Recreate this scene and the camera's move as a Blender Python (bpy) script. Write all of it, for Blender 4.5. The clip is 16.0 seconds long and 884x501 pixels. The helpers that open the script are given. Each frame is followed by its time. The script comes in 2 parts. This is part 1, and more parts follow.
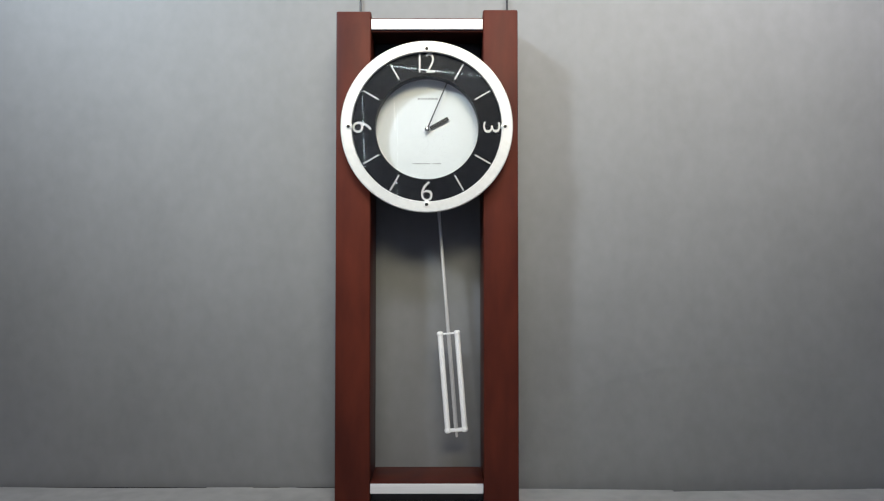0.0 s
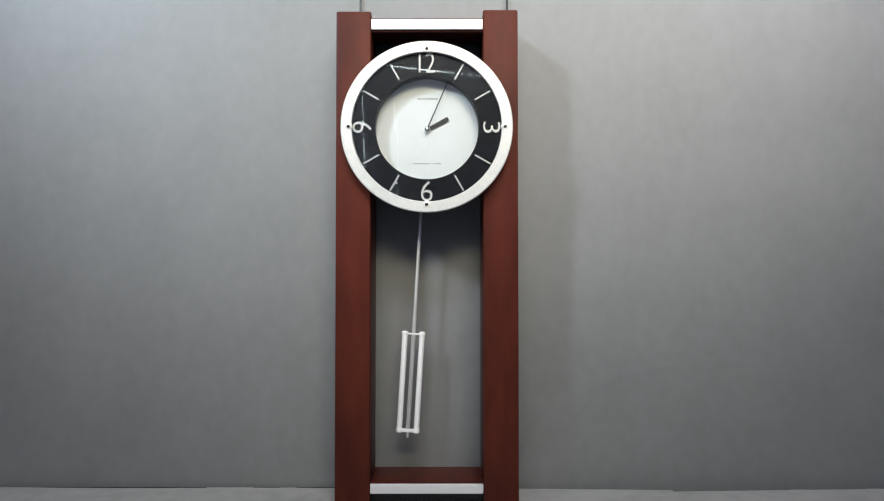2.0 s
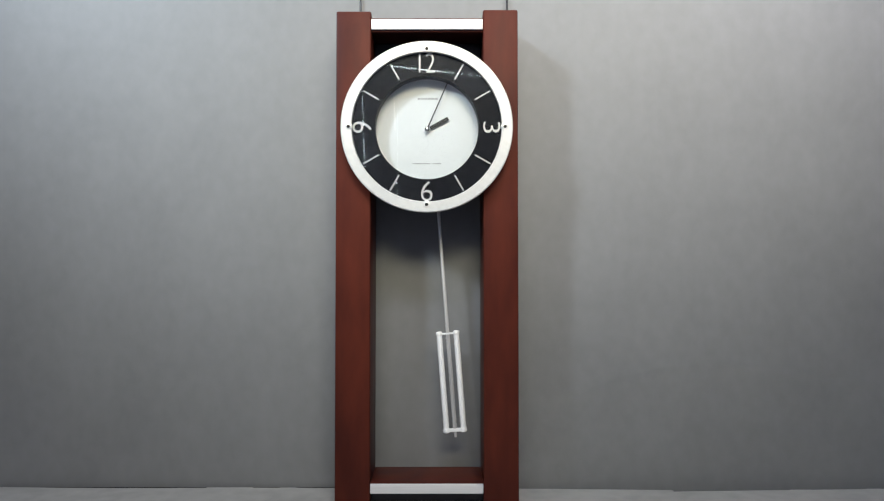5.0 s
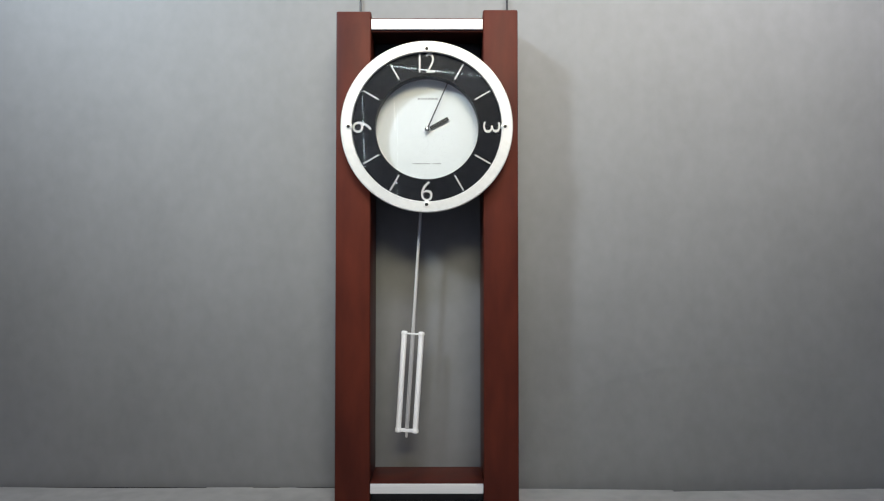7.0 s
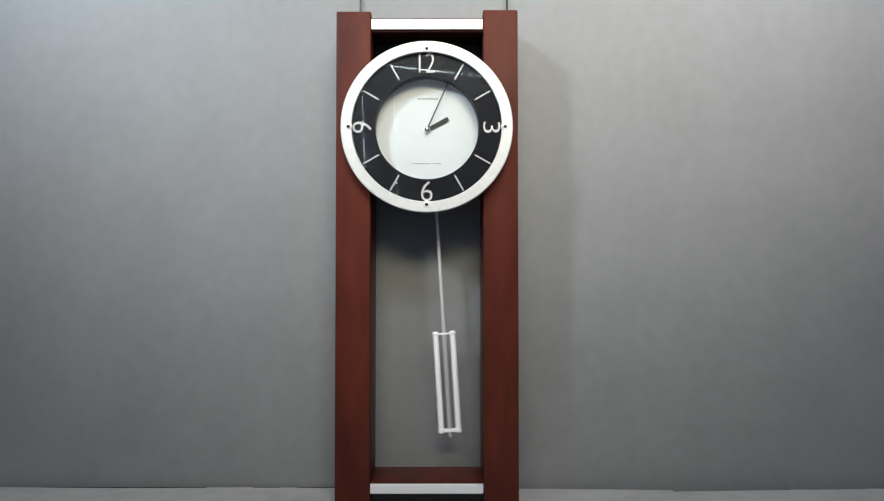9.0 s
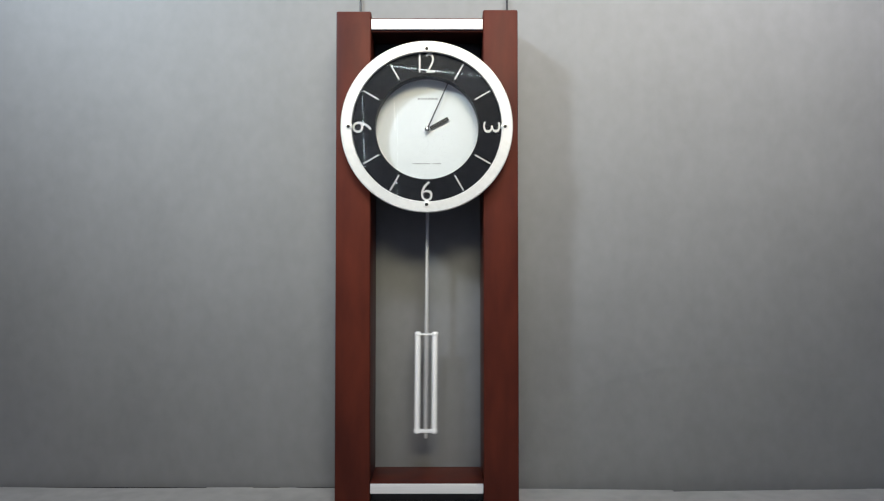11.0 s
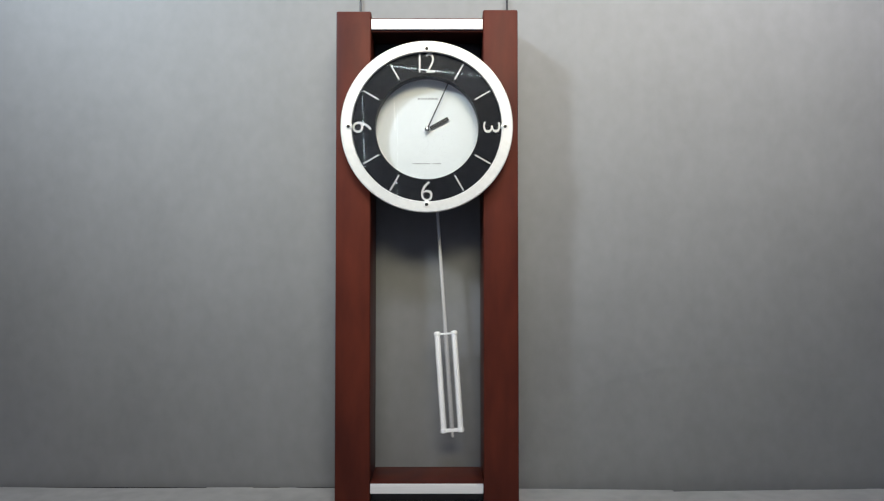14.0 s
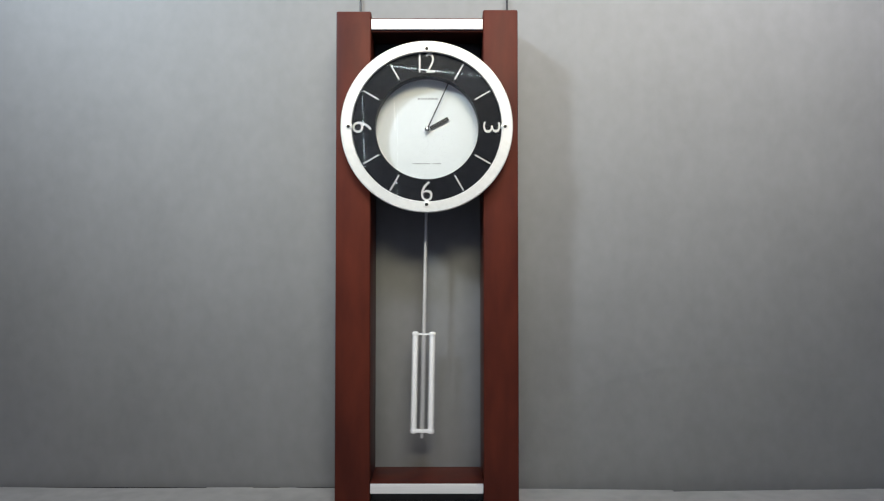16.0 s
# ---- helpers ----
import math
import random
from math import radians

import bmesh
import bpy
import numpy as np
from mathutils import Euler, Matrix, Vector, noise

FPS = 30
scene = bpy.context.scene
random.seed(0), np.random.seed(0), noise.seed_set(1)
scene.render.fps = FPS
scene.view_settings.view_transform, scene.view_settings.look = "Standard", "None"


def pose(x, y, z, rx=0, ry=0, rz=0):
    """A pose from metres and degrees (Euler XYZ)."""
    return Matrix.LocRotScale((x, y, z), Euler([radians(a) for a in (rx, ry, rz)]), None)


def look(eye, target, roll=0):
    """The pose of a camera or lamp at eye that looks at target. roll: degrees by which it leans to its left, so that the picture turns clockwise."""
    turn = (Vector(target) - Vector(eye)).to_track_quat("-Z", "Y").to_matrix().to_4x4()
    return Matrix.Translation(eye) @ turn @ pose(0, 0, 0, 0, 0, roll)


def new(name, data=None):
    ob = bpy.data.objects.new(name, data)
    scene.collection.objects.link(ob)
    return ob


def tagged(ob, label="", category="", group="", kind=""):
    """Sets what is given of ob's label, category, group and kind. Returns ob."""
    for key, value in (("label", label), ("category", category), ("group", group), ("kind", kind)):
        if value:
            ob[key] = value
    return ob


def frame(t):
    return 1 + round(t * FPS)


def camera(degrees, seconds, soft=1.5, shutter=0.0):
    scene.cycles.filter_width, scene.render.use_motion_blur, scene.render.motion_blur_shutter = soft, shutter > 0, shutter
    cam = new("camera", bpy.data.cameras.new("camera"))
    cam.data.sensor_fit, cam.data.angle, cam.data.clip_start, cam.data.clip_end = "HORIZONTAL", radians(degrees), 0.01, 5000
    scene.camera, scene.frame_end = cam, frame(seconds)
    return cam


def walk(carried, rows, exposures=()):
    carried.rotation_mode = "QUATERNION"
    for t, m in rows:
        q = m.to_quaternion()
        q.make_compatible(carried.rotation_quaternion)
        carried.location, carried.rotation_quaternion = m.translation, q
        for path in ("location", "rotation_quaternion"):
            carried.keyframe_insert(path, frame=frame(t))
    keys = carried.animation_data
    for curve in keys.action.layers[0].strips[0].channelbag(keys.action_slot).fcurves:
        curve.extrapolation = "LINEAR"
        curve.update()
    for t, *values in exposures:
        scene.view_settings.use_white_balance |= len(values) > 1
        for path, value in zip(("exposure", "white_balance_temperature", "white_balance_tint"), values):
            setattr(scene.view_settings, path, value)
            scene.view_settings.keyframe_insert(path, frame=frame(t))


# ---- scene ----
cam = camera(59.2, 16.0, soft=1.2, shutter=0.6)
EYE = (0.0, -1.305, 0.354)
walk(cam, [(0.0, pose(*EYE, 91.7, 0, 0)), (16.0, pose(*EYE, 91.7, 0, 0))], exposures=[(0.0, 0.0), (16.0, 0.0)])

# ---- light: two cool spots before the clock, a warm soft box and an added cool ceiling fill behind ----
world = bpy.data.worlds.new("room_air")
world.use_nodes = True
world.node_tree.nodes["Background"].inputs["Color"].default_value = (0.02, 0.021, 0.024, 1)
scene.world = world


def spot_light(eye, aim, radius, cone, colour, watts):
    data = bpy.data.lights.new("spot_light", "SPOT")
    data.spot_size, data.spot_blend, data.shadow_soft_size = radians(cone), 1.0, radius
    data.color, data.energy = colour, watts
    new("spot_light", data).matrix_world = look(eye, aim)


def area_light(name, eye, aim, size, colour, watts, spread=180):
    data = bpy.data.lights.new(name, "AREA")
    data.shape, data.size, data.size_y = "RECTANGLE", *size
    data.color, data.energy, data.spread = colour, watts, radians(spread)
    new(name, data).matrix_world = look(eye, aim)


SPOT_EYE, SPOT_AIM, SPOT_RADIUS = (-1.426, -1.654, 1.82), (-0.41, 0.0, 1.03), 0.13
spot_light(SPOT_EYE, SPOT_AIM, SPOT_RADIUS, 43, (0.78, 0.90, 1.0), 230.0)
HUNG_EYE, HUNG_AIM, HUNG_RADIUS = (1.2, -1.2, 2.0), (0.64, 0.0, 1.22), 0.06
spot_light(HUNG_EYE, HUNG_AIM, HUNG_RADIUS, 50, (0.95, 0.95, 1.0), 172.0)
SOFT_EYE, SOFT_AIM, SOFT_SIZE = (0.25, -1.82, 1.60), (0.04, 0.0, 0.63), (1.6, 0.4)
area_light("soft_box_light", SOFT_EYE, SOFT_AIM, SOFT_SIZE, (1.0, 0.92, 0.68), 3.45, 45)
# Added fill: faces down and back to lift the room's bounced light.
CEILING_EYE, CEILING_AIM, CEILING_SIZE = (0.0, -1.7, 2.30), (0.0, -1.95, 0.0), (1.2, 0.30)
area_light("ceiling_fill_light", CEILING_EYE, CEILING_AIM, CEILING_SIZE, (0.82, 0.87, 1.0), 33.0)


# ---- materials ----
def material(name, colour, rough=0.5, metal=0.0, coat=0.0):
    m = bpy.data.materials.new(name)
    m.use_nodes = True
    b = m.node_tree.nodes["Principled BSDF"]
    b.inputs["Base Color"].default_value = (*colour, 1)
    b.inputs["Roughness"].default_value = rough
    b.inputs["Metallic"].default_value = metal
    b.inputs["Coat Weight"].default_value = coat
    b.inputs["Coat Roughness"].default_value = 0.25
    return m, m.node_tree, b


def grained(name, dark, light, rough, metal=0.0, coat=0.0, stretch=(1, 1, 1), scale=30.0, big=3.0, bump=0.05, spread=0.12, depth=0.001):
    """A surface that varies at two scales: fine grain, and broad patches."""
    m, tree, b = material(name, dark, rough, metal, coat)
    n, link = tree.nodes.new, tree.links.new
    coord, mapping = n("ShaderNodeTexCoord"), n("ShaderNodeMapping")
    mapping.inputs["Scale"].default_value = stretch
    link(coord.outputs["Object"], mapping.inputs["Vector"])
    fine, broad = n("ShaderNodeTexNoise"), n("ShaderNodeTexNoise")
    for tex, s, detail in ((fine, scale, 8.0), (broad, big, 3.0)):
        tex.inputs["Scale"].default_value = s
        tex.inputs["Detail"].default_value = detail
        link(mapping.outputs["Vector"], tex.inputs["Vector"])
    mean = n("ShaderNodeMath")
    mean.operation = "MULTIPLY_ADD"
    mean.inputs[1].default_value = 0.5
    half = n("ShaderNodeMath")
    half.operation = "MULTIPLY"
    half.inputs[1].default_value = 0.5
    link(broad.outputs["Fac"], half.inputs[0])
    link(fine.outputs["Fac"], mean.inputs[0])
    link(half.outputs[0], mean.inputs[2])
    ramp = n("ShaderNodeValToRGB")
    ramp.color_ramp.elements[0].position, ramp.color_ramp.elements[1].position = 0.5 - spread, 0.5 + spread
    ramp.color_ramp.elements[0].color, ramp.color_ramp.elements[1].color = (*dark, 1), (*light, 1)
    link(mean.outputs[0], ramp.inputs["Fac"])
    link(ramp.outputs["Color"], b.inputs["Base Color"])
    vary = n("ShaderNodeMapRange")
    vary.inputs["To Min"].default_value, vary.inputs["To Max"].default_value = rough * 0.85, min(1.0, rough * 1.15)
    link(mean.outputs[0], vary.inputs["Value"])
    link(vary.outputs["Result"], b.inputs["Roughness"])
    relief = n("ShaderNodeBump")
    relief.inputs["Strength"].default_value, relief.inputs["Distance"].default_value = bump, depth
    link(fine.outputs["Fac"], relief.inputs["Height"])
    link(relief.outputs["Normal"], b.inputs["Normal"])
    return m


def glowing(name, colour, strength):
    m, tree, b = material(name, colour, 0.5)
    b.inputs["Emission Color"].default_value = (*colour, 1)
    b.inputs["Emission Strength"].default_value = strength
    return m


WALL = grained("grey_wall_board", (0.186, 0.188, 0.193), (0.226, 0.228, 0.234), 0.5, stretch=(1.3, 1.3, 1.0), scale=38, big=7, bump=0.12, spread=0.22)
# Colours of the unseen room surfaces, chosen for the fill they bounce.
BACK_WALL = grained("white_bounce_wall", (0.60, 0.64, 0.70), (0.66, 0.70, 0.76), 0.9, scale=30, big=2)
ROOM = grained("pale_blue_bounce_paint", (0.37, 0.45, 0.65), (0.43, 0.51, 0.71), 0.8, scale=20, big=1.0)
FLOOR = grained("brown_bounce_floor", (0.36, 0.32, 0.28), (0.46, 0.41, 0.36), 0.5, stretch=(1, 6, 1), scale=8)
COVER = grained("pale_grey_cover", (0.38, 0.38, 0.37), (0.47, 0.47, 0.455), 0.7, scale=40, big=6, bump=0.2)
PAPER = grained("torn_paper", (0.50, 0.50, 0.49), (0.62, 0.62, 0.61), 0.8, scale=300, big=60)
TABLE = grained("dark_grey_laminate", (0.03, 0.03, 0.032), (0.045, 0.045, 0.048), 0.5, scale=40, big=6)
WOOD = grained("dark_mahogany_stain", (0.052, 0.0135, 0.0110), (0.118, 0.0270, 0.0165), 0.40, stretch=(3, 3, 0.8), scale=14, big=5, bump=0.04, spread=0.2, depth=0.0006)
WOOD.node_tree.nodes["Principled BSDF"].inputs["Specular IOR Level"].default_value = 0.08
SILVER = grained("satin_silver", (0.70, 0.70, 0.69), (0.78, 0.78, 0.77), 0.38, metal=0.35, stretch=(1, 1, 1), scale=120, big=12, bump=0.02)
RAIL = grained("brushed_aluminium", (0.84, 0.83, 0.82), (0.93, 0.92, 0.91), 0.34, metal=0.15, stretch=(0.4, 30, 30), scale=30, big=5, bump=0.04)
CHROME = grained("polished_steel", (0.62, 0.61, 0.60), (0.75, 0.74, 0.73), 0.2, metal=1.0, stretch=(20, 20, 0.5), scale=20, big=5, bump=0.03)
RODSTEEL = grained("satin_steel", (0.68, 0.67, 0.66), (0.80, 0.79, 0.78), 0.32, metal=0.35, stretch=(20, 20, 0.5), scale=20, big=5, bump=0.03)
CORE = grained("core_steel", (0.60, 0.59, 0.58), (0.74, 0.73, 0.72), 0.30, metal=0.45, stretch=(20, 20, 0.5), scale=20, big=5, bump=0.03)
WHITE_TUBE = grained("white_enamel", (0.95, 0.95, 0.95), (0.98, 0.98, 0.98), 0.3, scale=60, big=10, bump=0.01)
NUMERAL = grained("dull_silver", (0.62, 0.62, 0.61), (0.70, 0.70, 0.68), 0.35, metal=0.3, scale=120, big=12, bump=0.02)
BLACK_RING = grained("black_dial_lacquer", (0.0028, 0.0028, 0.0034), (0.0045, 0.0045, 0.0055), 0.30, scale=200, big=20, bump=0.02)
BLACK_RING.node_tree.nodes["Principled BSDF"].inputs["Specular IOR Level"].default_value = 0.12
BLACK_PLASTIC = grained("black_plastic", (0.005, 0.005, 0.010), (0.009, 0.008, 0.015), 0.35, scale=150, big=10, bump=0.05)
DIAL = grained("pale_dial_plate", (0.64, 0.675, 0.68), (0.68, 0.715, 0.72), 0.45, scale=160, big=10, bump=0.02)
HAND = material("black_hand_paint", (0.010, 0.010, 0.010), 0.4)[0]
INK = material("grey_print", (0.34, 0.36, 0.36), 0.6)[0]
STONE = material("dark_glass_stone", (0.03, 0.03, 0.03), 0.1)[0]


def pane_glass():
    """A thin clear pane: light goes straight through, and a little mirrors off its faces."""
    m = bpy.data.materials.new("clear_pane_glass")
    m.use_nodes = True
    tree = m.node_tree
    tree.nodes.clear()
    n, link = tree.nodes.new, tree.links.new
    clear, gloss, mix, facing, out = n("ShaderNodeBsdfTransparent"), n("ShaderNodeBsdfGlossy"), n("ShaderNodeMixShader"), n("ShaderNodeLayerWeight"), n("ShaderNodeOutputMaterial")
    steep, amount = n("ShaderNodeMath"), n("ShaderNodeMath")
    steep.operation, amount.operation = "POWER", "MULTIPLY_ADD"
    gloss.inputs["Roughness"].default_value = 0.0
    facing.inputs["Blend"].default_value, steep.inputs[1].default_value = 0.5, 5.0
    amount.inputs[1].default_value, amount.inputs[2].default_value = 0.975, 0.025
    link(facing.outputs["Facing"], steep.inputs[0])
    link(steep.outputs[0], amount.inputs[0])
    link(amount.outputs[0], mix.inputs[0])
    link(clear.outputs[0], mix.inputs[1])
    link(gloss.outputs[0], mix.inputs[2])
    link(mix.outputs[0], out.inputs["Surface"])
    return m


GLASS = pane_glass()
WIRE = material("dark_steel_wire", (0.05, 0.05, 0.05), 0.4, 0.8)[0]
# Glow of the added things that the dial glass mirrors.
MIRRORED_DIM = glowing("dim_mirrored_cord", (0.85, 0.92, 1.0), 2.0)
MIRRORED_GLOW = glowing("blue_white_mirrored_glow", (0.80, 0.90, 1.0), 15.0)


# ---- mesh helpers ----
def part(name, bm, mat, parent=None, label="", at=(0, 0, 0), smooth=False):
    me = bpy.data.meshes.new(name)
    bmesh.ops.recalc_face_normals(bm, faces=bm.faces)
    bm.to_mesh(me)
    bm.free()
    if smooth:
        for p in me.polygons:
            p.use_smooth = True
        me.set_sharp_from_angle(angle=radians(25))
    me.materials.append(mat)
    ob = new(name, me)
    ob.parent, ob.location = parent, at
    return tagged(ob, label)


def box(x0, x1, y0, y1, z0, z1, bevel=0.0, bm=None):
    own = bmesh.new()
    bmesh.ops.create_cube(own, size=1.0)
    for v in own.verts:
        v.co = Vector(((x0 + x1) / 2 + v.co.x * (x1 - x0), (y0 + y1) / 2 + v.co.y * (y1 - y0), (z0 + z1) / 2 + v.co.z * (z1 - z0)))
    if bevel:
        bmesh.ops.bevel(own, geom=own.edges[:], offset=bevel, segments=3, profile=0.5, affect="EDGES")
    if bm is None:
        return own
    me = bpy.data.meshes.new("join")
    own.to_mesh(me)
    own.free()
    bm.from_mesh(me)
    bpy.data.meshes.remove(me)
    return bm


def turned(profile, axis="y", steps=96, closed=True):
    """Turns a profile of (radius, place along the axis) round the y or z axis."""
    bm = bmesh.new()
    rings = []
    for r, h in profile:
        ring = []
        for i in range(steps):
            a = math.tau * i / steps
            ring.append(bm.verts.new((r * math.cos(a), h, r * math.sin(a)) if axis == "y" else (r * math.cos(a), r * math.sin(a), h)))
        rings.append(ring)
    pairs = list(zip(rings, rings[1:])) + ([(rings[-1], rings[0])] if closed else [])
    for a, b in pairs:
        for i in range(steps):
            bm.faces.new((a[i], a[(i + 1) % steps], b[(i + 1) % steps], b[i]))
    if not closed:
        bm.faces.new(rings[0])
        bm.faces.new(rings[-1])
    return bm


def letters(text, height, width):
    """A word of the built-in font as a raised mesh that faces -y, centred, of that height and width."""
    data = bpy.data.curves.new("text", "FONT")
    data.body, data.size, data.extrude, data.offset = text, 1.0, 0.02, -0.012
    ob = new("text", data)
    bpy.context.view_layer.update()
    me = bpy.data.meshes.new_from_object(ob.evaluated_get(bpy.context.evaluated_depsgraph_get()))
    bm = bmesh.new()
    bm.from_mesh(me)
    bpy.data.objects.remove(ob)
    lo = [min(v.co[i] for v in bm.verts) for i in range(3)]
    hi = [max(v.co[i] for v in bm.verts) for i in range(3)]
    for v in bm.verts:
        x = ((v.co.x - lo[0]) / (hi[0] - lo[0]) - 0.5) * width
        y = ((v.co.y - lo[1]) / (hi[1] - lo[1]) - 0.5) * height
        z = (v.co.z - lo[2]) / (hi[2] - lo[2]) * 0.0016
        v.co = Vector((x, -z, y))
    return bm


def structure(name, bm, mat, label):
    return tagged(part(name, bm, mat), label, "", "", "structure")


# ---- the room ----
structure("wall_north", box(-2.4, 2.4, 0.0, 0.12, -0.75, 2.40), WALL, "matt grey painted wall board behind the clock")
# Unseen shell added round the scene; its pale and blue faces bounce cool fill.
structure("wall_west", box(-2.5, -2.4, -3.7, 0.12, -0.75, 2.40), ROOM, "unseen pale blue side wall that tints the bounced light")
structure("wall_east", box(2.4, 2.5, -3.7, 0.12, -0.75, 2.40), ROOM, "unseen pale blue side wall that tints the bounced light")
structure("wall_south", box(-2.4, 2.4, -3.7, -3.6, -0.75, 2.40), BACK_WALL, "unseen white wall behind the camera that bounces fill light")
structure("floor", box(-2.5, 2.5, -3.7, 0.12, -0.85, -0.75), FLOOR, "unseen brown floor that bounces fill light")
structure("ceiling", box(-2.5, 2.5, -3.7, 0.12, 2.40, 2.50), ROOM, "unseen pale blue ceiling that tints the bounced light")
# Dark strip that draws the shadow line between wall and cover.
structure("shadow_gap_strip", box(-2.39, -0.02, -0.0022, -0.0002, -0.0055, -0.0006), TABLE, "thin dark strip drawing the shadow gap at the foot of the wall board, ending behind the clock")


def display_table():
    top_z = -0.006
    ob = tagged(new("display_table"), "long dark grey laminate table against the wall", "table")
    ob.location = (0, -0.35, -0.75)
    h = 0.75 + top_z
    part("tabletop", box(-1.5, 1.5, -0.35, 0.346, h - 0.03, h, 0.002), TABLE, ob)
    for x in (-1.42, 1.42):
        for y in (-0.29, 0.29):
            part("leg", box(x - 0.025, x + 0.025, y - 0.025, y + 0.025, 0, h - 0.031, 0.002), TABLE, ob)


def cover_edge(x):
    """Where the far edge of the cover runs: uneven, and set back past the seam."""
    wave = 0.0009 * noise.noise((x * 25, 0, 0)) + 0.0005 * noise.noise((x * 90, 3, 0))
    if x < 0:
        return -0.0080 - 0.003 * (1 - math.cos(x * 9.5 + 2.2)) * (x < -0.16) - wave
    if x < 0.3766:
        return -0.0072 - 0.034 * x - wave
    return -0.0285 + (x - 0.38) * 0.045 - wave


def cover_lift(x):
    """How far the warped board rises off the table along its far edge."""
    return 0.0026 * max(0.0, -x - 0.16) / 0.6


def table_cover():
    """Two pale boards side by side on the table."""
    ob = tagged(new("table_cover"), "pale grey boards with a worn uneven edge lying on the table", "table cover")
    ob.location = (0, 0, -0.0056)
    for x0, x1 in ((-1.4, 0.3765), (0.3767, 1.4)):
        bm = bmesh.new()
        count = int((x1 - x0) / 0.01)
        rows = []
        for k in range(count + 1):
            x = x0 + (x1 - x0) * k / count
            far, lift = cover_edge(x), cover_lift(x)
            rows.append([bm.verts.new((x, y, z)) for y, z in ((far, 0.0049 + lift), (far - 0.0008, 0.0056 + lift), (-0.66, 0.0056), (-0.66, 0.0), (far, 0.0))])
        for a, b in zip(rows, rows[1:]):
            for i in range(5):
                bm.faces.new((a[i], a[(i + 1) % 5], b[(i + 1) % 5], b[i]))
        bm.faces.new(rows[0])
        bm.faces.new(rows[-1])
        board = part("board", bm, COVER, ob)
        for a, b in ((-0.388, -0.312), (-0.268, -0.240), (0.570, 0.605), (0.697, 0.722)):
            if x0 < a < x1:
                far = cover_edge((a + b) / 2)
                part("torn_edge", box(a, b, far - 0.0018, far - 0.0004, 0.0050 + cover_lift(b), 0.0060 + cover_lift(a), 0.0003), PAPER, board, "white torn paper edge")


display_table()
table_cover()


# ---- the clock ----
CLOCK = tagged(new("pendulum_clock"), "dark mahogany pendulum clock with round silver-rimmed dial", "clock")
CLOCK.location = (-0.0233, 0.0, 0.0)
DIAL_Z = 0.5785
FRONT, BACK = -0.105, -0.003


def clock_case():
    part("side_post", box(-0.1412, -0.0872, FRONT, BACK, 0.0005, 0.7625, 0.0024), WOOD, CLOCK, smooth=True)
    part("side_post", box(0.0872, 0.1412, FRONT, BACK, 0.0005, 0.7650, 0.0024), WOOD, CLOCK, smooth=True)
    part("top_board", box(-0.0870, 0.0870, -0.1005, BACK, 0.7310, 0.7530, 0.0008), WOOD, CLOCK)
    part("top_rail", box(-0.0868, 0.0868, -0.1050, -0.1008, 0.7338, 0.7504, 0.0012), RAIL, CLOCK, "brushed aluminium rail", smooth=True)
    part("shelf", box(-0.0870, 0.0870, -0.1005, BACK, 0.0160, 0.0336, 0.0012), WOOD, CLOCK, smooth=True)
    part("bottom_rail", box(-0.0868, 0.0868, -0.1050, -0.1008, 0.0172, 0.0322, 0.0012), RAIL, CLOCK, "brushed aluminium rail", smooth=True)
    part("plinth", box(-0.0870, 0.0870, -0.085, BACK, 0.0005, 0.0157), BLACK_PLASTIC, CLOCK, "black recessed plinth")


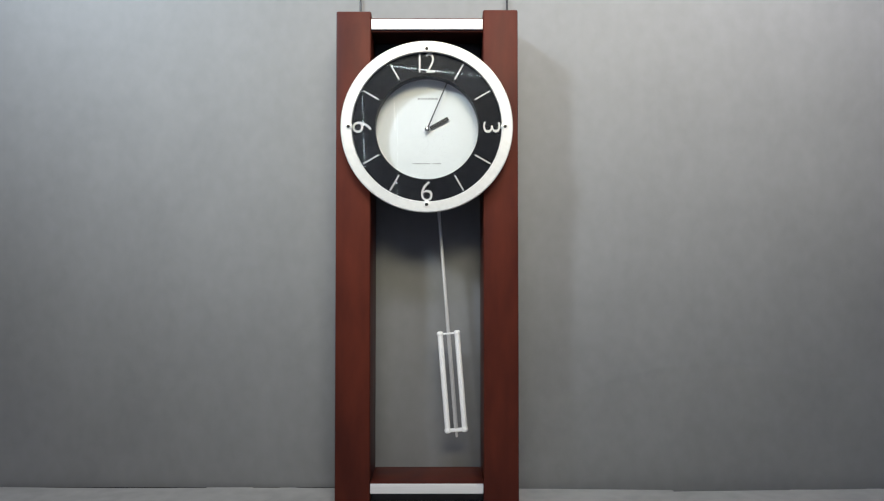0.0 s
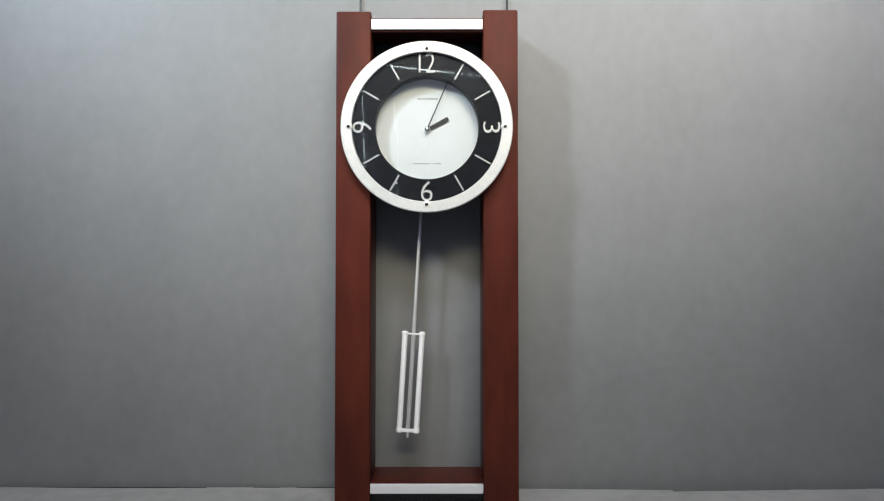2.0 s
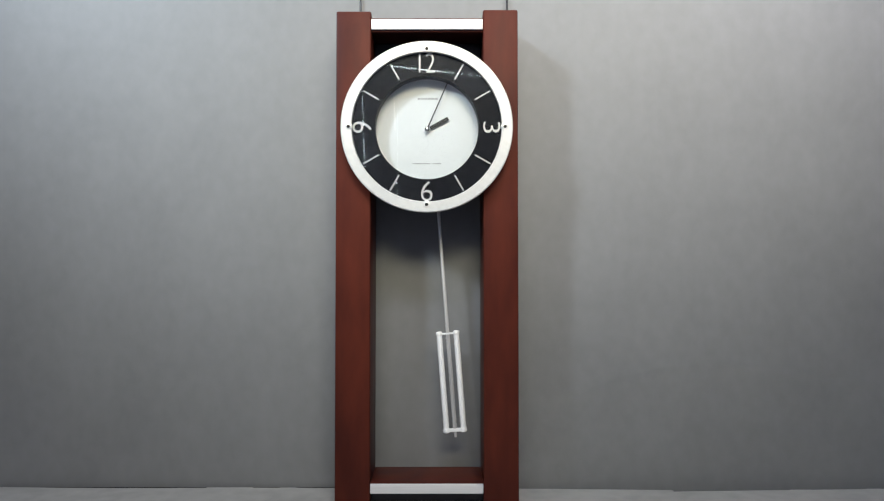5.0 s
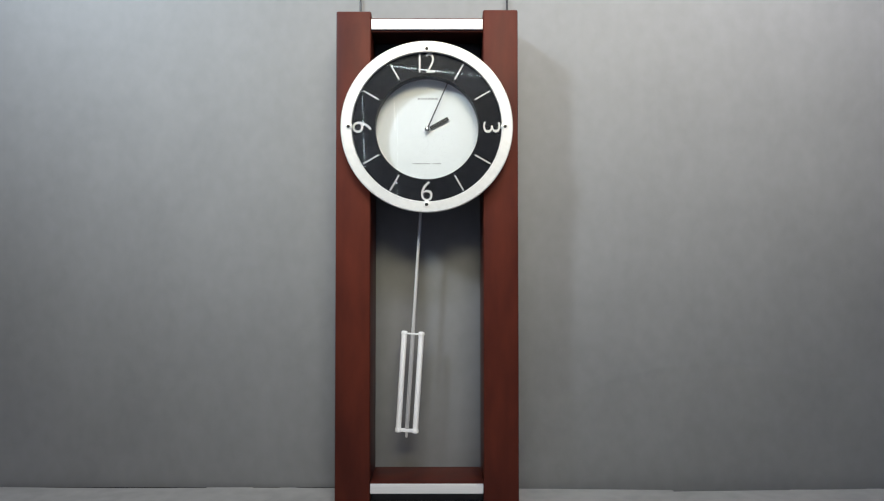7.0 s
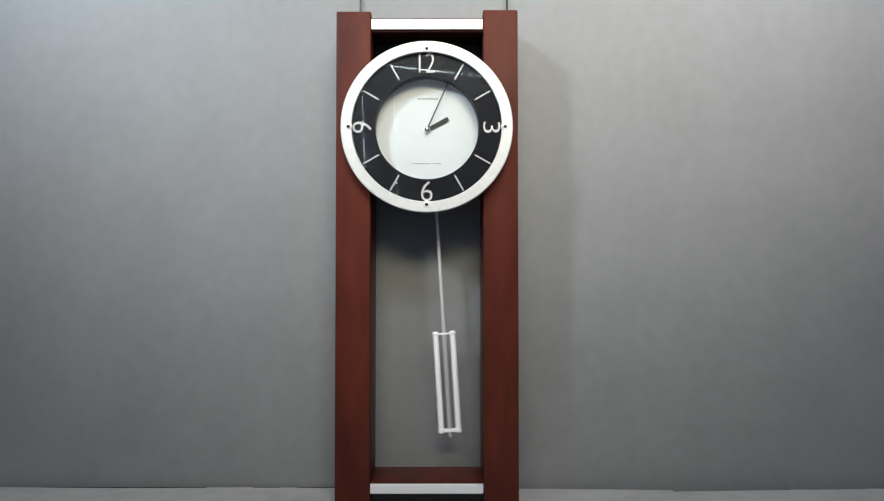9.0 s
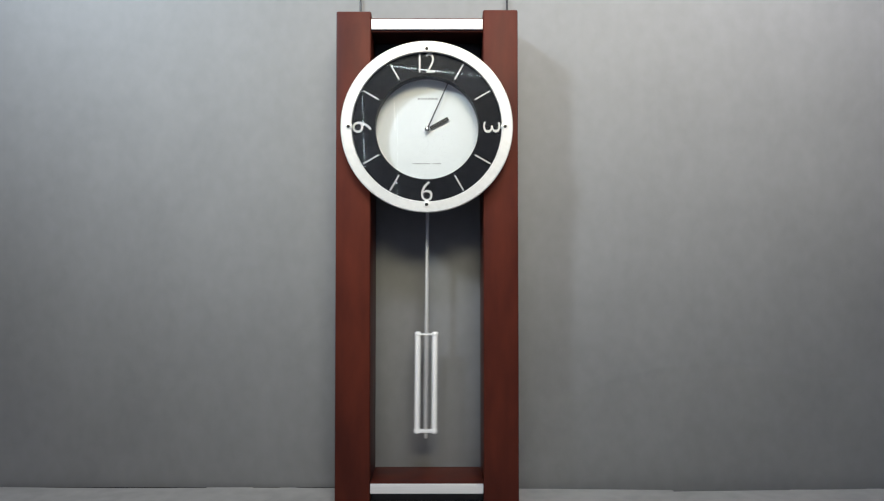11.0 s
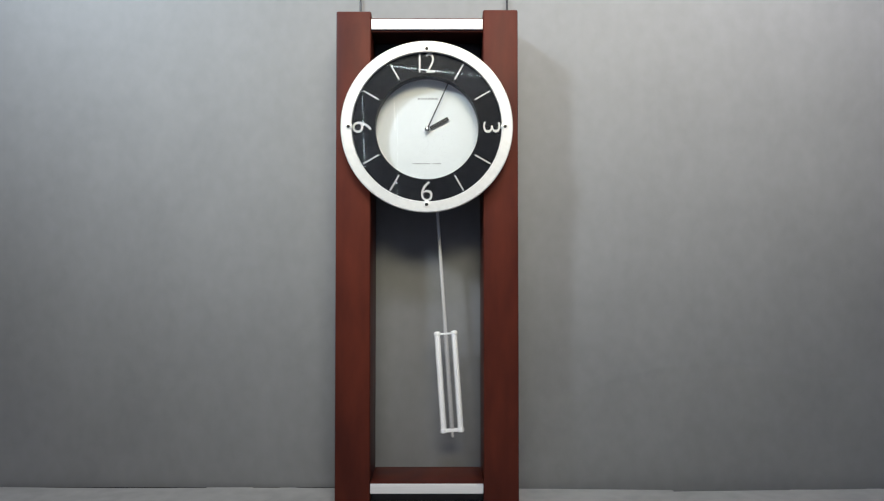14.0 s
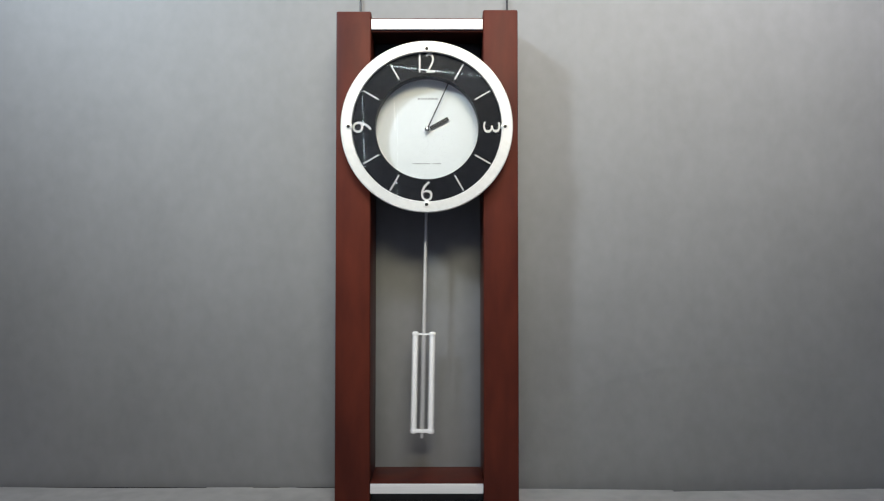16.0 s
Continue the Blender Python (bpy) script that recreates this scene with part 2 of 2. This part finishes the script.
def dial_parts():
    at = (0, 0, DIAL_Z)
    part("movement_box", box(-0.0865, 0.0865, -0.040, -0.012, 0.530 - DIAL_Z, 0.7305 - DIAL_Z, 0.001), BLACK_PLASTIC, CLOCK, "black plastic movement case", at)
    r0, r1 = 0.1146, 0.1316
    bezel = part("bezel", turned([(r0, -0.1195), (r0, -0.1240), (r0 + 0.0010, -0.1250), (r1 - 0.0012, -0.1250), (r1, -0.1238),
                                  (r1, -0.1205), (r1 - 0.001, -0.1195)], steps=160), SILVER, CLOCK, "satin silver bezel", at, True)
    for k in range(4):
        a = math.tau * k / 4
        r = 0.1195
        if k:
            ob = part("stone_setting", turned([(0.0001, -0.1256), (0.0040, -0.1255), (0.0060, -0.1247), (0.0064, -0.1235), (0.0064, -0.1196)], steps=32, closed=False), SILVER, bezel, smooth=True)
            ob.location, ob.rotation_euler = (r * math.sin(a), 0, r * math.cos(a)), (0, a, 0)
        ob = part("stone", turned([(0.0001, -0.1268), (0.0016, -0.1266), (0.0028, -0.1259), (0.0028, -0.1248)], steps=6, closed=False), STONE, bezel, "small dark stone")
        ob.location = (r * math.sin(a), 0, r * math.cos(a))
    part("dial_case", turned([(0.1146, -0.1193), (0.1292, -0.1193), (0.1292, -0.1060), (0.1146, -0.1060)], steps=160), BLACK_PLASTIC, CLOCK, "black case behind the bezel", at, True)
    ring = part("dial_ring", turned([(0.0797, -0.1157), (0.0800, -0.1165), (0.1143, -0.1165), (0.1143, -0.0925), (0.0810, -0.0900), (0.0797, -0.0900)], steps=160), BLACK_RING, CLOCK, "black chapter ring", at, True)
    part("inner_rim", turned([(0.0780, -0.0927), (0.0783, -0.0936), (0.0796, -0.0936), (0.0796, -0.0927)], steps=160), SILVER, ring, "thin bright rim round the dial plate", smooth=True)
    for text, a, h, w in (("12", 0, 0.0305, 0.0245), ("3", 90, 0.0260, 0.0170), ("9", -90, 0.0290, 0.0170)):
        ob = part("numeral", letters(text, h, w), NUMERAL, ring, "silver numeral")
        r = 0.0995
        ob.location, ob.rotation_euler = (r * math.sin(radians(a)), -0.1166, r * math.cos(radians(a))), (0, radians(a), 0)
    ob = part("numeral", letters("6", 0.0300, 0.0175), NUMERAL, ring, "silver numeral")
    ob.location = (0, -0.1166, -0.0985)
    for k in range(12):
        if k % 3:
            a = radians(30 * k)
            ob = part("hour_marker", box(-0.0011, 0.0011, -0.0012, 0, -0.0138, 0.0138, 0.0004), NUMERAL, ring)
            r = 0.0990
            ob.location, ob.rotation_euler = (r * math.sin(a), -0.1166, r * math.cos(a)), (0, a, 0)
    dial = part("dial_plate", turned([(0.0001, -0.0925), (0.0793, -0.0925), (0.0793, -0.0901), (0.0001, -0.0901)], steps=120, closed=False), DIAL, CLOCK, "pale dial plate", at)
    # unreadable print: plain bars
    for k in range(6):
        x = -0.0148 + k * 0.0054
        part("print_bar", box(x, x + 0.0041, -0.0929, -0.0926, 0.0477, 0.0510), INK, dial)
    for x, w in ((-0.0225, 0.0030), (-0.0190, 0.0110), (-0.0075, 0.0120), (0.0085, 0.0030), (0.0120, 0.0100)):
        part("print_bar", box(x, x + w, -0.0929, -0.0926, -0.0535, -0.0518), INK, dial)
    part("dial_glass", turned([(0.0001, -0.1195), (0.1140, -0.1195), (0.1140, -0.1180), (0.0001, -0.1180)], steps=120, closed=False), GLASS, CLOCK, "clear flat glass", at)


def tapered_hand(length, tail, w0, w1, y0, y1):
    bm = bmesh.new()
    pts = [(-w0 / 2, -tail), (w0 / 2, -tail), (w1 / 2, length), (-w1 / 2, length)]
    lo = [bm.verts.new((x, y0, z)) for x, z in pts]
    hi = [bm.verts.new((x, y1, z)) for x, z in pts]
    bm.faces.new(lo)
    bm.faces.new(hi)
    for i in range(4):
        bm.faces.new((lo[i], lo[(i + 1) % 4], hi[(i + 1) % 4], hi[i]))
    return bm


def hour_and_minute():
    at = (0, 0, DIAL_Z)
    hour = part("hour_hand", tapered_hand(0.0375, -0.0050, 0.0056, 0.0062, -0.0955, -0.0948), HAND, CLOCK, "short broad black hand", at)
    minute = part("minute_hand", tapered_hand(0.0800, -0.004, 0.0021, 0.0015, -0.0988, -0.0982), HAND, CLOCK, "long thin black hand", at)
    part("hub_cap", turned([(0.0001, -0.1022), (0.0022, -0.1018), (0.0034, -0.1007), (0.0039, -0.0991), (0.0039, -0.0926)], steps=32, closed=False), CHROME, CLOCK, "round silver hub", at, True)
    return hour, minute


PIVOT = (0.0016, -0.050, 0.6606)


def pendulum_parts():
    """The rod is the pendulum; its origin is the pivot. The bob hangs at its foot."""
    rod = part("pendulum", turned([(0.0026, 0.0), (0.0026, -0.375), (0.0029, -0.377), (0.0029, -0.402), (0.0020, -0.4030), (0.0020, -0.5610), (0.0020, -0.5690), (0.0008, -0.5705)], "z", 24, False), RODSTEEL, CLOCK, "swinging steel pendulum rod", PIVOT, True)
    for s in (-1, 1):
        x = s * 0.0137
        part("bob_tube", turned([(0.0030, -0.4000), (0.0048, -0.4012), (0.0054, -0.4036), (0.0050, -0.4058), (0.0045, -0.4066), (0.0045, -0.5550), (0.0050, -0.5558), (0.0056, -0.5588), (0.0050, -0.5618), (0.0030, -0.5628)], "z", 24, False), WHITE_TUBE, rod, "white bob tube", (x, 0, 0), True)
    part("bob_bar", box(-0.0150, 0.0150, -0.0022, 0.0022, -0.4055, -0.4028, 0.0006), WHITE_TUBE, rod, "white cross bar")
    part("bob_bar", box(-0.0155, 0.0155, -0.0030, 0.0030, -0.5615, -0.5560, 0.0010), WHITE_TUBE, rod, "white cross bar")
    part("bob_core", turned([(0.0021, -0.4058), (0.0033, -0.4062), (0.0033, -0.5556), (0.0021, -0.5558)], "z", 24), CORE, rod, "polished steel core tube", smooth=True)
    return rod


clock_case()
dial_parts()
HOUR, MINUTE = hour_and_minute()
PENDULUM = pendulum_parts()


def hanging_wire(x, y, z0, z1):
    ob = part("hanging_wire", turned([(0.0017, 0.0), (0.0017, z1 - z0)], "z", 12, False), WIRE, at=(x, y, z0), smooth=True)
    tagged(ob, "thin dark steel wire rising from the clock post", "wire", "wires above the clock")


hanging_wire(-0.1373, -0.006, 0.7625, 2.40)
hanging_wire(0.1098, -0.006, 0.7650, 2.40)


# ---- lamps behind and beside the camera ----
def lamp_head(ob, eye, target, radius):
    r = radius + 0.03
    head = part("lamp_head", turned([(r, 0.0), (r, 0.05), (r * 0.6, 0.16), (0.03, 0.17), (0.03, 0.155), (r * 0.56, 0.145), (r - 0.006, 0.045), (r - 0.006, 0.0)], "z", 48), BLACK_PLASTIC, ob, smooth=True)
    head.matrix_local = Matrix.Translation(-Vector(ob.location)) @ look(eye, target) @ pose(0, 0, radius + 0.02)
    return head.matrix_local @ Vector((0, 0, 0.16))


def lamp_stand(ob, back):
    part("pole", turned([(0.012, 0.03), (0.012, back.z)], "z", 16, False), BLACK_PLASTIC, ob, at=(back.x, back.y, 0))
    part("base_plate", turned([(0.16, 0.0), (0.16, 0.02), (0.15, 0.03)], "z", 32, False), BLACK_PLASTIC, ob, at=(back.x, back.y, 0))


def studio_spot():
    ob = tagged(new("studio_lamp"), "round black studio lamp on a thin black stand", "lamp", "studio lamps")
    ob.location = (SPOT_EYE[0], SPOT_EYE[1], -0.75)
    lamp_stand(ob, lamp_head(ob, SPOT_EYE, SPOT_AIM, SPOT_RADIUS))


def ceiling_spot():
    ob = tagged(new("ceiling_spot"), "small black spotlight hung from the ceiling", "lamp")
    ob.location = (HUNG_EYE[0], HUNG_EYE[1], 2.40)
    back = lamp_head(ob, HUNG_EYE, HUNG_AIM, HUNG_RADIUS)
    part("stem", turned([(0.008, back.z - 0.01), (0.008, 0.0)], "z", 12, False), BLACK_PLASTIC, ob, at=(back.x, back.y, 0))


def soft_box():
    ob = tagged(new("studio_lamp"), "wide black soft box with a white diffuser on a stand", "lamp", "studio lamps")
    ob.location = (SOFT_EYE[0], SOFT_EYE[1], -0.75)
    w, d = SOFT_SIZE[0] / 2, SOFT_SIZE[1] / 2
    tilt = Matrix.Translation(-Vector(ob.location)) @ look(SOFT_EYE, SOFT_AIM)
    bm = bmesh.new()
    front = [bm.verts.new((x * (w + 0.03), y * (d + 0.03), 0.0)) for x, y in ((-1, -1), (1, -1), (1, 1), (-1, 1))]
    rear = [bm.verts.new((x * 0.10, y * 0.08, 0.30)) for x, y in ((-1, -1), (1, -1), (1, 1), (-1, 1))]
    bm.faces.new(rear)
    for i in range(4):
        bm.faces.new((front[i], front[(i + 1) % 4], rear[(i + 1) % 4], rear[i]))
    bmesh.ops.solidify(bm, geom=bm.faces[:], thickness=0.004)
    part("hood", bm, BLACK_PLASTIC, ob).matrix_local = tilt
    part("diffuser", box(-w, w, -d, d, 0.012, 0.016), WHITE_TUBE, ob, "white diffuser cloth").matrix_local = tilt
    lamp_stand(ob, tilt @ Vector((0, 0, 0.30)))


studio_spot()
ceiling_spot()
soft_box()


# Unseen housing for the added ceiling fill.
def ceiling_fill():
    ob = tagged(new("ceiling_fill"), "unseen shallow white fitting added under the ceiling for the fill light", "lamp")
    ob.location = (CEILING_EYE[0], CEILING_EYE[1], 2.40)
    w, d = CEILING_SIZE[0] / 2 + 0.03, CEILING_SIZE[1] / 2 + 0.03
    tilt = Matrix.Translation(-Vector(ob.location)) @ look(CEILING_EYE, CEILING_AIM)
    part("fitting", box(-w, w, -d, d, 0.008, 0.04, 0.004), WHITE_TUBE, ob).matrix_local = tilt
    for x in (-w, w):
        part("end_cap", box(x - 0.006, x + 0.006, -d, d, -0.02, 0.042, 0.002), WHITE_TUBE, ob).matrix_local = tilt
        part("hanger", turned([(0.006, -0.09), (0.006, 0.0)], "z", 8, False), WIRE, ob, at=(x * 0.8, -0.015, 0))


ceiling_fill()


# Glowing rods added behind the camera to make the pale streaks in the glass.
def mirrored_rod(a, b, radius):
    a, b = Vector(a), Vector(b)
    ob = part("mirrored_rod", turned([(radius, 0.0), (radius, (b - a).length)], "z", 12, False), MIRRORED_GLOW)
    ob.matrix_world = Matrix.Translation(a) @ (b - a).to_track_quat("Z", "Y").to_matrix().to_4x4()
    tagged(ob, "thin blue-white glowing rod added for its reflection in the dial glass", "lamp", "tube lamps")


mirrored_rod((-0.412, -3.55, 1.607), (0.328, -3.55, 1.522), 0.0035)
mirrored_rod((-0.478, -3.55, 1.465), (-0.460, -3.55, 0.975), 0.0022)


def mirrored_chain(top, foot, count):
    """A glowing cord with beads, added to give the dotted reflection in the dial glass."""
    ob = tagged(new("mirrored_chain"), "glowing cord and beads added for their reflection in the dial glass", "string lights")
    top, foot = Vector(top), Vector(foot)
    ob.location = foot
    part("cord", turned([(0.0010, 0.0), (0.0010, (top - foot).length)], "z", 8, False), MIRRORED_DIM, ob)
    for k in range(count):
        f = k / (count - 1)
        if f < 0.14 or f > 0.62:
            p = (top - foot) * f
            part("glow_bead", turned([(0.0015, -0.010), (0.0033, -0.006), (0.0033, 0.006), (0.0015, 0.010)], "z", 8, False), MIRRORED_GLOW, ob, at=p, smooth=True)


mirrored_chain((-0.286, -3.55, 1.431), (-0.265, -3.55, 0.823), 21)


# ---- the swing and the slow turn ----
SWING = math.tau / 1.2573


def motions():
    rows = []
    for i in range(161):
        t = i * 0.1
        angle = 0.52 + 4.16 * math.cos(SWING * t - 0.232)
        rows.append((t, pose(*PIVOT, 0, -angle, 0)))
    walk(PENDULUM, rows)
    walk(MINUTE, [(t, pose(0, 0, DIAL_Z, 0, 23.0 + 0.1 * t, 0)) for t in (0.0, 4.0, 8.0, 12.0, 16.0)])
    walk(HOUR, [(t, pose(0, 0, DIAL_Z, 0, 61.6 + 0.1 * t / 12, 0)) for t in (0.0, 8.0, 16.0)])


motions()
